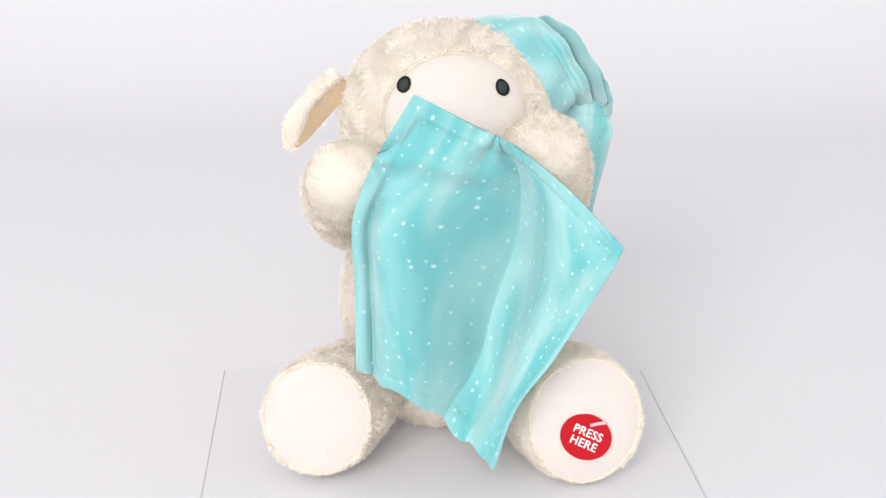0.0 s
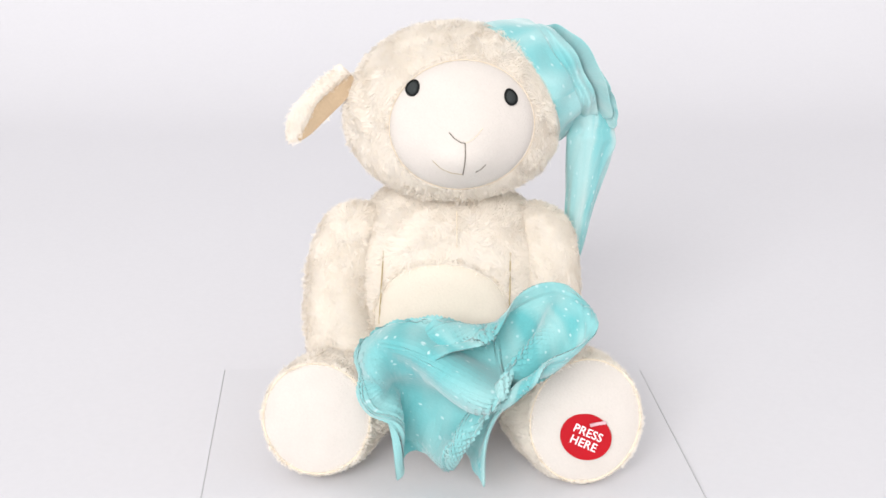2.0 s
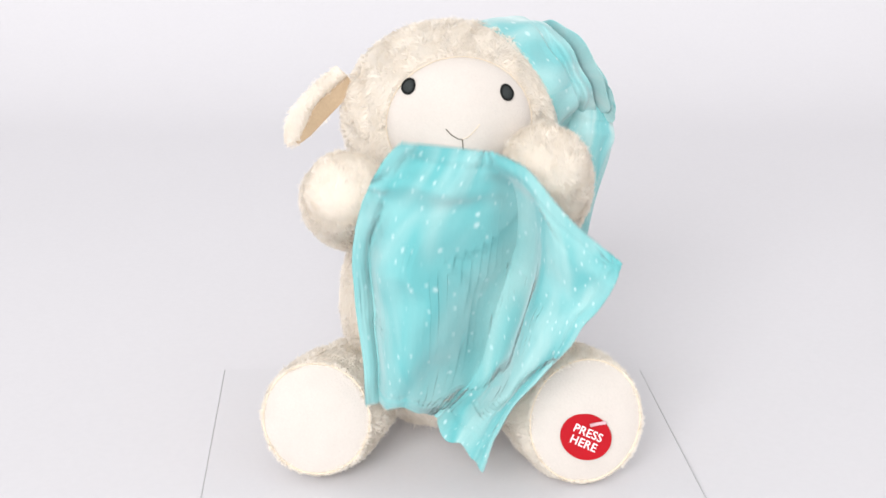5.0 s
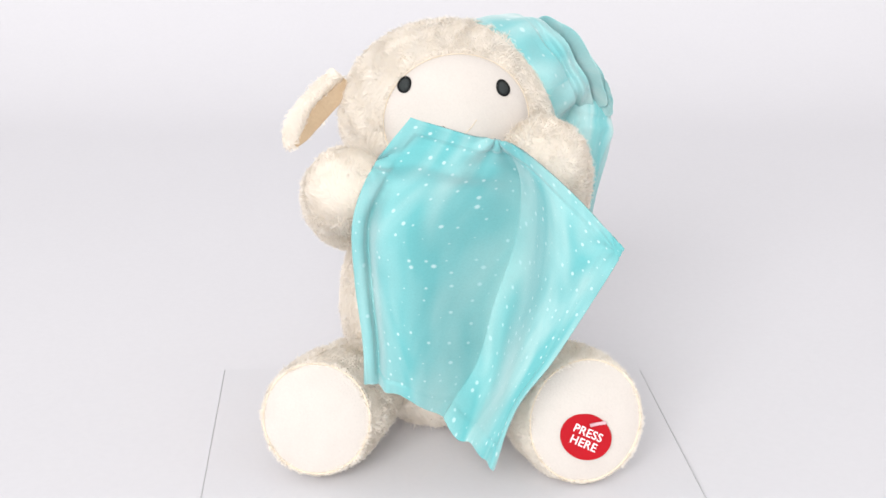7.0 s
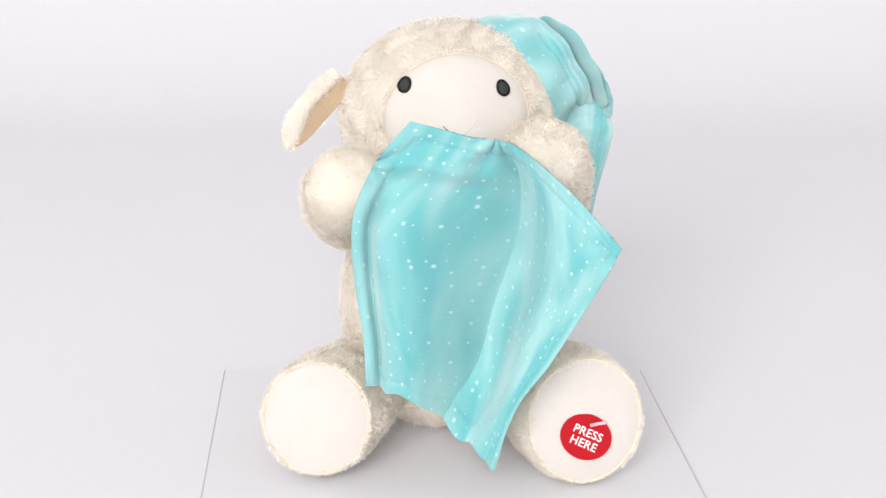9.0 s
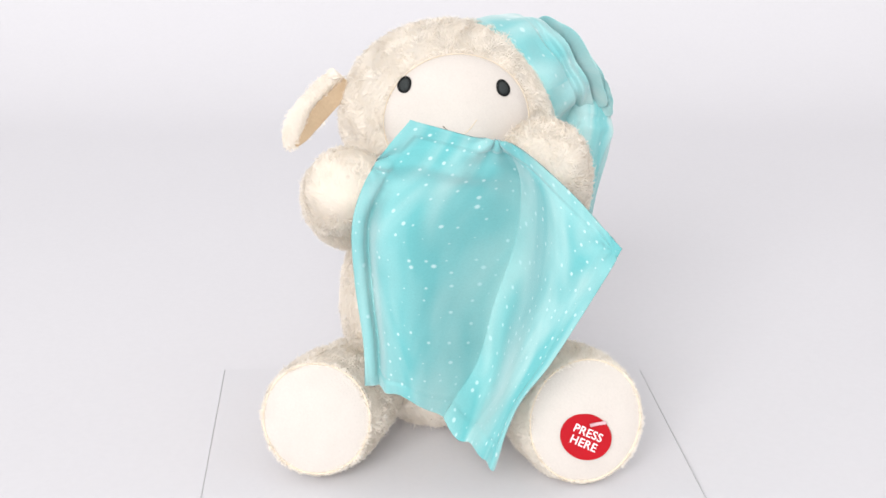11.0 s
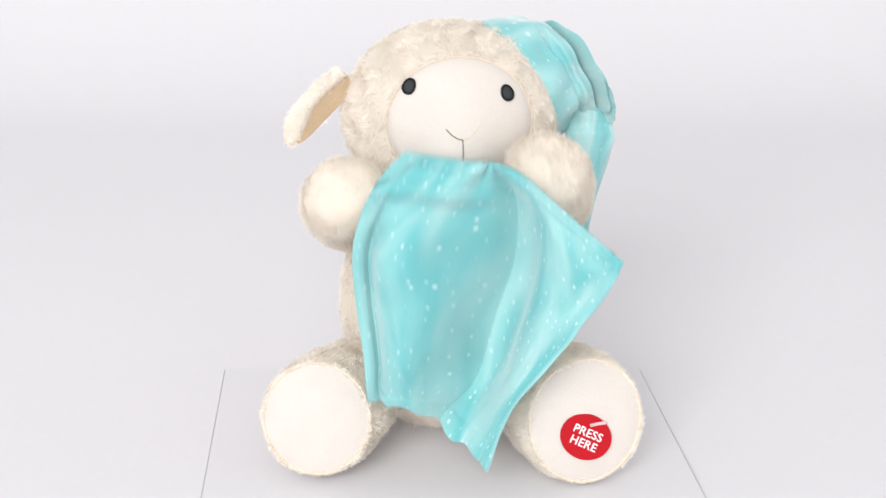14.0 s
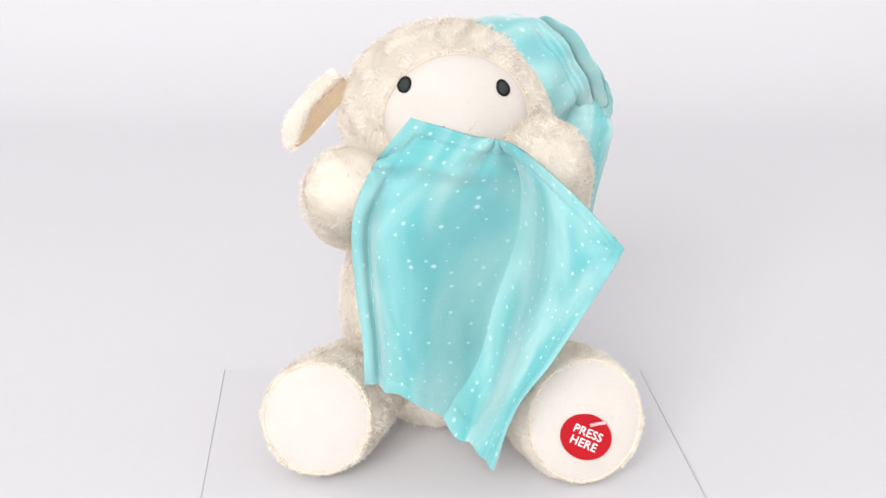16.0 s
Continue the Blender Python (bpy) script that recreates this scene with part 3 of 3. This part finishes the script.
DOWN = [
    [(-0.0158, -0.1140, 0.0931), (0.0100, -0.1130, 0.1004), (0.0337, -0.0980, 0.1051), (0.0567, -0.0880, 0.1325), (0.0841, -0.1000, 0.1194)],
    [(-0.0380, -0.1000, 0.0988), (-0.0062, -0.0980, 0.1030), (0.0334, -0.0900, 0.0863), (0.0602, -0.0980, 0.1101), (0.0839, -0.1140, 0.1114)],
    [(-0.0473, -0.0980, 0.0827), (-0.0159, -0.1120, 0.0915), (0.0227, -0.1240, 0.0872), (0.0519, -0.1170, 0.0892), (0.0688, -0.1270, 0.1054)],
    [(-0.0419, -0.1070, 0.0663), (-0.0163, -0.1000, 0.0654), (0.0135, -0.1070, 0.0666), (0.0401, -0.1180, 0.0772), (0.0489, -0.1290, 0.0868)],
    [(-0.0310, -0.1150, 0.0472), (-0.0130, -0.1060, 0.0510), (0.0052, -0.1200, 0.0484), (0.0210, -0.1160, 0.0518), (0.0272, -0.1260, 0.0575)],
    [(-0.0264, -0.1160, 0.0148), (-0.0157, -0.0940, 0.0256), (0.0055, -0.0880, 0.0220), (0.0175, -0.1080, 0.0220), (0.0240, -0.1180, 0.0152)],
]

UP, MID, DOWN = (np.array(n) for n in (UP, MID, DOWN))
TILES_U, TILES_V = 56, 58
RAISE = np.zeros_like(UP)
RAISE[0, 0], RAISE[0, 1], RAISE[1, 0], RAISE[4, 0], RAISE[5, 0] = (0.002, 0, 0.0135), (0.001, 0, 0.006), (0.0005, 0, 0.003), (-0.004, 0, 0.006), (-0.005, 0, 0.009)
FLAP = np.zeros_like(UP)
for row, (dx3, dx4) in enumerate(((-0.004, -0.0155), (-0.003, -0.013), (-0.002, -0.010), (-0.001, -0.006), (0, -0.003), (0, 0))):
    FLAP[row, 3], FLAP[row, 4] = (dx3, -0.004, 0.0), (dx4, -0.012, 0.003)


def cubic(t, n):
    """Weights of n evenly spaced control points of an interpolating spline at t in 0..1."""
    out = np.zeros((len(t), n))
    x = np.clip(t, -0.06, 1.06) * (n - 1)
    i = np.clip(np.floor(x).astype(int), 0, n - 2)
    s = x - i
    w = (-0.5 * s + s ** 2 - 0.5 * s ** 3, 1 - 2.5 * s ** 2 + 1.5 * s ** 3, 0.5 * s + 2 * s ** 2 - 1.5 * s ** 3, -0.5 * s ** 2 + 0.5 * s ** 3)
    rows = np.arange(len(t))
    for d, weight in zip((-1, 0, 1, 2), w):
        k = i + d
        low, high = k < 0, k > n - 1
        ok = ~low & ~high
        np.add.at(out, (rows[ok], k[ok]), weight[ok])
        np.add.at(out, (rows[low], np.zeros(low.sum(), int)), 2 * weight[low])
        np.add.at(out, (rows[low], np.ones(low.sum(), int)), -weight[low])
        np.add.at(out, (rows[high], np.full(high.sum(), n - 1)), 2 * weight[high])
        np.add.at(out, (rows[high], np.full(high.sum(), n - 2)), -weight[high])
    return out


def cloth(u, v, s, raised, flap):
    """Where the cloth's points lie. s: 0 lifted before the face, 1 falling, 2 heaped on the lap."""
    if s <= 1:
        net = UP * (1 - s) + MID * s + (RAISE * raised + FLAP * flap) * (1 - s)
    else:
        net = MID * (2 - s) + DOWN * (s - 1)
    p = np.einsum("ka,kb,abc->kc", cubic(v, 6), cubic(u, 5), net)
    heap = max(0.0, min(1.0, s - 0.6))
    p[:, 1] += 0.0110 * (1 - heap) * np.exp(-((u - 0.080) / 0.030) ** 2) * np.clip((v - 0.22) / 0.15, 0, 1)
    fold = 0.47 + 0.03 * np.sin(5 * v)
    p[:, 1] += 0.0095 * (1 - heap) * np.where(u < fold, np.exp((u - fold) / 0.09), np.exp((fold - u) / 0.028)) * np.clip((v - 0.02) / 0.15, 0, 1)
    edge = np.clip((v - 0.75) / 0.25, 0, 1) ** 2
    p[:, 1] += 0.0035 * (1 - heap) * edge * np.sin(u * 33 + 2.5 * np.sin(6 * u)) * (0.6 + 0.4 * np.sin(11 * u + 2)) + 0.0012 * (1 - 0.5 * heap) * np.sin(7 * u + 9 * v) * np.sin(5 * v - 3 * u)
    p[:, 1] -= 0.005 * (1 - heap) * np.exp(-((v - 0.13 - 0.12 * u) / 0.035) ** 2) * np.clip(1 - abs(u - 0.28) / 0.3, 0, 1)
    p[:, 2] += 0.0008 * (1 - heap) * edge * np.sin(u * 27 + 2.2)
    # folds that run out from where the two paws grip the cloth, and small ones at the free corner
    for gu, gv, folds, turn, size in ((0.40, -0.02, 7.0, 0.4, 0.0034), (-0.02, 0.21, 6.0, 0.0, 0.0030), (0.98, 0.04, 8.0, 1.0, 0.0010)):
        far = np.hypot(u - gu, v - gv)
        p[:, 1] += size * (1 - heap) * np.sin(folds * np.arctan2(v - gv, u - gu) + turn) * np.exp(-far / 0.16) * np.clip(far / 0.06, 0, 1)
    # heaped: swags that fan out from the grip at one side
    far = np.hypot(u + 0.02, v - 0.20)
    p[:, 1] += heap * 0.0050 * np.sin(9.0 * np.arctan2(v - 0.20, u + 0.02) + 0.6) * np.exp(-far / 0.5) * np.clip(far / 0.10, 0, 1) * np.clip((0.80 - v) / 0.2, 0, 1)
    return p


def settle(target, rest, rounds, seed, bend, curl, pull):
    """Lets a sheet that hangs near a wanted form take its true lengths, so that slack gathers in folds."""
    rng = np.random.RandomState(seed)
    p = target + rng.normal(0, 0.0006, target.shape)
    links = []
    for di, dj, kind in ((1, 0, "thread"), (0, 1, "thread"), (1, 1, "bias"), (1, -1, "bias"), (2, 0, "bend"), (0, 2, "bend"), (4, 0, "curl"), (0, 4, "curl")):
        I, J = np.meshgrid(np.arange(p.shape[0]), np.arange(p.shape[1]), indexing="ij")
        ok = (I + di < p.shape[0]) & (J + dj < p.shape[1]) & (J + dj >= 0)
        I, J = I[ok], J[ok]
        length = np.linalg.norm(rest[I + di, J + dj] - rest[I, J], axis=1)
        colour = ((I // di) if di else (J // dj)) % 2
        for c in (0, 1):
            q = colour == c
            links.append((I[q], J[q], I[q] + di, J[q] + dj, length[q], kind))
    edge = np.full(p.shape[:2], 0.5)
    edge[0, :] = edge[-1, :] = edge[:, 0] = edge[:, -1] = 2.0
    edge[0, 2:] = 6.0
    edge[[0, 0, -1, -1], [0, -1, 0, -1]] = 3.0
    for k in range(rounds):
        late = k / rounds
        p += (target - p) * (0.06 * (1 - late) + pull) * edge[..., None]
        for i, j, i2, j2, length, kind in links:
            d = p[i2, j2] - p[i, j]
            now = np.linalg.norm(d, axis=1) + 1e-9
            if kind == "thread":
                off = 0.9 * (np.maximum(0, now - length) + np.minimum(0, now - 0.80 * length))
            elif kind == "bias":
                off = 0.35 * (now - length)
            elif kind == "bend":
                off = 0.15 * np.minimum(0, now - bend * length)
            else:
                off = 0.05 * np.minimum(0, now - curl * length)
            step = d * (off / now * 0.5)[:, None]
            p[i, j] += step
            p[i2, j2] -= step
        p[..., 2] = np.maximum(p[..., 2], 0.004)
        front = -0.060 - 0.012 * np.clip((0.12 - p[..., 2]) / 0.08, 0, 1)
        p[..., 1] = np.minimum(p[..., 1], front)
        for side in FEET:
            c = FEET[side][0]
            near = np.clip(1.15 - np.hypot(p[..., 0] - c[0], p[..., 2] - c[2]) / 0.040, 0, 0.25) * 4
            p[..., 1] = np.minimum(p[..., 1], c[1] + 0.02 - 0.032 * near)
    return p


def sheet_of(net_state, nu=TILES_U + 1, nv=TILES_V + 1):
    U, V = np.meshgrid(np.linspace(0, 1, nu), np.linspace(0, 1, nv), indexing="ij")
    return cloth(U.ravel(), V.ravel(), *net_state).reshape(nu, nv, 3)


def draped(form, rounds, seed, bend=0.70, curl=0.45, pull=0.06, nu=13, nv=14):
    """A settled sheet: worked out coarsely, then smoothed to the fine one."""
    p = settle(sheet_of((form, 0, 0), nu, nv), sheet_of((0, 0, 0), nu, nv), rounds, seed, bend, curl, pull)
    return np.einsum("ia,jb,abc->ijc", cubic(np.linspace(0, 1, TILES_U + 1), nu), cubic(np.linspace(0, 1, TILES_V + 1), nv), p)


SHEET_UP = sheet_of((0, 0, 0))
SHEET_RAISE, SHEET_FLAP = sheet_of((0, 1, 0)) - SHEET_UP, sheet_of((0, 0, 1)) - SHEET_UP


def eased(p, times):
    """Takes the sharpest kinks out of a draped sheet."""
    for _ in range(times):
        wide = np.pad(p, ((1, 1), (1, 1), (0, 0)), mode="reflect", reflect_type="odd")
        p = sum(wide[i:i + p.shape[0], j:j + p.shape[1]] for i in range(3) for j in range(3)) / 9
    return p


SHEET_MID, SHEET_DOWN = eased(draped(1, 400, 5), 2), eased(draped(2, 400, 6, 0.97, 0.90, 0.05, 17, 18), 5)
# pleats that fan out across the lap from the grip at one side
U, V = np.meshgrid(np.linspace(0, 1, TILES_U + 1), np.linspace(0, 1, TILES_V + 1), indexing="ij")
FAR = np.hypot(U + 0.03, V - 0.30)
SHEET_DOWN[..., 1] += 0.0030 * np.sin(13 * np.arctan2(V - 0.30, U + 0.03) + 1.0) * np.clip(FAR / 0.2, 0, 1) * np.exp(-(FAR / 0.7) ** 2) * np.clip((0.9 - V) / 0.2, 0, 1)


def tile_frames(s, raised, flap):
    """The pose of every piece for one form of the cloth."""
    if s <= 1:
        p = SHEET_UP * (1 - s) + SHEET_MID * s + (SHEET_RAISE * raised + SHEET_FLAP * flap) * (1 - s)
    else:
        p = SHEET_MID * (2 - s) + SHEET_DOWN * (s - 1)
    middle = ((p[:-1, :-1] + p[1:, :-1] + p[:-1, 1:] + p[1:, 1:]) / 4).reshape(-1, 3)
    a, b, c, d = p[:-1, :-1], p[1:, :-1], p[:-1, 1:], p[1:, 1:]
    su, sv = (b + d - a - c).reshape(-1, 3), (c + d - a - b).reshape(-1, 3)
    su /= np.linalg.norm(su, axis=1, keepdims=True)
    sv /= np.linalg.norm(sv, axis=1, keepdims=True)
    n = np.cross(su, sv)
    n /= np.linalg.norm(n, axis=1, keepdims=True)
    x = su + np.cross(sv, n)
    x /= np.linalg.norm(x, axis=1, keepdims=True)
    out = np.zeros((len(su), 4, 4))
    out[:, :3, 0], out[:, :3, 1], out[:, :3, 2], out[:, :3, 3] = x, np.cross(n, x), n, middle
    out[:, 3, 3] = 1
    return out


def cloth_side(u, v):
    """Middle, normal and thickness of the lifted cloth; its edges are turned over into a hem."""
    e = 0.008
    n = np.cross(cloth(u + e, v, 0, 0, 0) - cloth(u - e, v, 0, 0, 0), cloth(u, v + e, 0, 0, 0) - cloth(u, v - e, 0, 0, 0))
    n /= np.linalg.norm(n, axis=1, keepdims=True)
    rim = np.minimum(np.minimum(u, 1 - u), np.minimum(v, 1 - v))
    thick = 0.0009 + 0.0014 * np.clip((0.060 - rim) / 0.012, 0, 1) * np.clip(rim / 0.012 + 0.35, 0.35, 1) - 0.0006 * np.exp(-((rim - 0.066) / 0.008) ** 2)
    return cloth(u, v, 0, 0, 0), n, thick


def build_blanket():
    blanket = tagged(new("blanket", None), "mint green velour blanket with white dots held in the lamb's paws", "blanket")
    frames = tile_frames(0.0, 0.0, 0.0)
    pieces, k = [], 6
    top, low = np.arange(k * k).reshape(k, k), np.arange(k * k).reshape(k, k) + k * k
    tris = [tuple(t) for t in grid_tris(k, k)] + [tuple(t[::-1] + k * k) for t in grid_tris(k, k)]
    ring = [top[i, 0] for i in range(k)] + [top[k - 1, j] for j in range(1, k)] + [top[i, k - 1] for i in range(k - 2, -1, -1)] + [top[0, j] for j in range(k - 2, 0, -1)]
    around = len(ring)
    for q in range(around):
        a, b = 2 * k * k + q, 2 * k * k + (q + 1) % around
        tris += [(a, b + around, b), (a, a + around, b + around)]
    tris = np.array(tris)
    lap, e = 0.22, 0.004
    span = np.array((-0.5 - lap, -0.5, -0.17, 0.17, 0.5, 0.5 + lap))
    I, J, A, B = (q.ravel() for q in np.meshgrid(np.arange(TILES_U), np.arange(TILES_V), span, span, indexing="ij"))
    uu, vv = np.clip((I + 0.5 + A) / TILES_U, 0, 1), np.clip((J + 0.5 + B) / TILES_V, 0, 1)
    p, n, thick = cloth_side(uu, vv)
    sides = [cloth_side(uu + a, vv + b) for a, b in ((e, 0), (-e, 0), (0, e), (0, -e))]
    slopes = []
    for sign in (1, -1):
        q = [c + sign * d * h[:, None] * 0.5 for c, d, h in sides]
        slope = sign * np.cross(q[0] - q[1], q[2] - q[3])
        slopes.append(slope / np.linalg.norm(slope, axis=1, keepdims=True))
    # its rim tucks under its neighbours
    out = np.maximum(np.abs(A), np.abs(B))
    half = (thick * 0.5 - 0.00022 * (out > 0.51) - 0.00008 * np.clip(out / 0.5, 0, 1) ** 2 - 0.000012 * (3 * (I % 3) + (J % 3)))[:, None]
    many = k * k
    rims = np.concatenate([ring, np.array(ring) + many])
    for t in range(TILES_U * TILES_V):
        s = slice(t * many, (t + 1) * many)
        both = np.concatenate([p[s] + n[s] * half[s], p[s] - n[s] * half[s]])
        shade = np.concatenate([slopes[0][s], slopes[1][s]])
        uv = np.stack([np.tile(uu[s], 2), np.tile(vv[s], 2)], 1)
        both, uv, shade = np.concatenate([both, both[rims]]), np.concatenate([uv, uv[rims]]), np.concatenate([shade, shade[rims]])
        m = frames[t]
        me = mesh_from("cloth_piece", (both - m[:3, 3]) @ m[:3, :3], tris, MINT, uv, shade @ m[:3, :3])
        pieces.append(part("cloth_piece", me, blanket, "", Matrix(m.tolist())))
    return blanket, pieces


# ---- build ----
build_setting()
lamb = tagged(new("plush_lamb", None), "cream plush toy lamb sitting upright on a white board", "plush toy")
head = build_head(lamb)
build_body(lamb)
arms = {side: build_arm(lamb, side) for side in ("left", "right")}
for side in ("left", "right"):
    build_leg(lamb, side)
build_sticker()
nightcap = build_nightcap()
blanket, pieces = build_blanket()

# the game, over time: seconds, form of the cloth, top corner raised, flap folded in
GAME = [
    (0.0, 0.0, 1.0, 0.0), (0.3, 0.0, 0.9, 0.1), (0.4, 1.35, 0, 0), (0.5, 1.95, 0, 0), (0.6, 2.0, 0, 0), (1.0, 1.97, 0, 0),
    (1.1, 1.45, 0, 0), (1.2, 0.12, 0.5, 0), (1.3, 0.0, 1.0, 0.0), (1.5, 0.0, 0.9, 0), (1.7, 0.0, 0.85, 0.1), (1.8, 1.35, 0, 0), (1.9, 1.93, 0, 0), (2.0, 2.0, 0, 0),
    (2.9, 1.97, 0, 0), (3.0, 1.82, 0, 0), (3.1, 1.78, 0, 0), (3.2, 1.0, 0, 0), (3.3, 0.25, 0, 0.2), (3.4, 0.0, 0.5, 1.0), (3.5, 0.0, 0.35, 1.0), (3.7, 0.0, 0.25, 0.2),
    (4.2, 0.0, 0.1, 0.2), (4.95, 0.0, 0.0, 0.1), (5.05, 0.25, 0, 0), (5.15, 1.85, 0, 0), (5.3, 2.0, 0, 0), (5.95, 1.97, 0, 0), (6.05, 1.62, 0, 0),
    (6.15, 0.22, 0, 0.2), (6.25, 0.0, 0.3, 0.9), (6.3, 0.0, 0.25, 1.0), (6.5, 0.0, 0.1, 0.0), (7.0, 0.0, 0.0, 0.0), (7.4, 0.04, 0, 0), (7.5, 0.25, 0, 0), (7.6, 1.85, 0, 0), (7.7, 1.97, 0, 0), (7.8, 2.0, 0, 0),
    (8.4, 1.97, 0, 0), (8.5, 1.62, 0, 0), (8.6, 0.22, 0, 0.1), (8.7, 0.0, 0.1, 0.9), (8.8, 0.0, 0.0, 0.4), (9.0, 0.0, -0.15, 0.1), (9.2, 0.0, -0.1, 0.1),
    (11.2, 0.0, -0.1, 0.1), (11.3, 0.08, 0, 0), (11.4, 1.5, 0, 0), (11.5, 1.95, 0, 0), (11.6, 2.0, 0, 0), (12.0, 1.95, 0, 0), (12.1, 1.75, 0, 0), (12.2, 0.22, 0, 0),
    (12.3, 0.0, 0.2, 0.6), (12.5, 0.0, 0.05, 0.0), (12.8, 0.0, 0, 0), (12.9, 0.25, 0, 0), (13.0, 1.88, 0, 0), (13.1, 1.97, 0, 0), (13.2, 2.0, 0, 0), (13.8, 1.97, 0, 0),
    (13.9, 1.68, 0, 0), (14.0, 0.22, 0, 0), (14.1, 0.0, 0.3, 0.8), (14.3, 0.0, 0.05, 0.2), (14.8, 0.0, 0, 0.05), (14.9, 0.25, 0, 0), (15.0, 1.88, 0, 0), (15.1, 1.97, 0, 0),
    (15.2, 2.0, 0, 0), (15.4, 1.98, 0, 0), (15.5, 1.92, 0, 0), (15.6, 1.5, 0, 0), (15.7, 0.62, 0, 0), (15.8, 0.0, 0.4, 1.0), (15.9, 0.0, 0.1, 0.9), (16.0, 0.0, 0.0, 0.0),
]


def motions():
    times = sorted({row[0] for row in GAME})
    more = set(times)
    for (ta, sa, *_), (tb, sb, *_) in zip(GAME, GAME[1:]):
        if abs(sa - sb) > 0.3:
            more |= {round(ta + 1 / 30, 4), round(ta + 2 / 30, 4)}
    times = sorted(more)
    t0, s0, r0, f0 = zip(*GAME)
    state = [(t, *(float(np.interp(t, t0, q)) for q in (s0, r0, f0))) for t in times]

    up_tilt, mid_tilt, down_tilt = 124, 104, 22
    rows_left, rows_right, rows_head, poses = [], [], [], []
    for t, s, raised, flap in state:
        tilt = np.interp(s, (0, 1, 2), (up_tilt, mid_tilt, down_tilt)) + 3 * raised * max(0, 1 - s)
        lifted, lowered = max(0.0, 1 - s), max(0.0, s - 1)
        rows_left.append((t, pose(*SHOULDERS["left"], -tilt, 2 * lifted + 4 * lowered, 0)))
        rows_right.append((t, pose(*SHOULDERS["right"], -tilt - 13 * lifted, -2 * lifted + 5 * lowered, 0)))
        nod = max(0.0, 1 - s / 0.4) * (1 + 0.06 * raised)
        rows_head.append((t, pose(NECK[0], NECK[1], NECK[2] + 0.0012 * nod, -2.0 * nod, -3.6 * nod, 0)))
        poses.append(tile_frames(s, raised, flap))
    walk(arms["left"], rows_left)
    walk(arms["right"], rows_right)
    walk(head, rows_head)
    walk(nightcap, rows_head)
    for k, piece in enumerate(pieces):
        walk(piece, [(t, Matrix(p[k].tolist())) for t, p in zip(times, poses)])


motions()
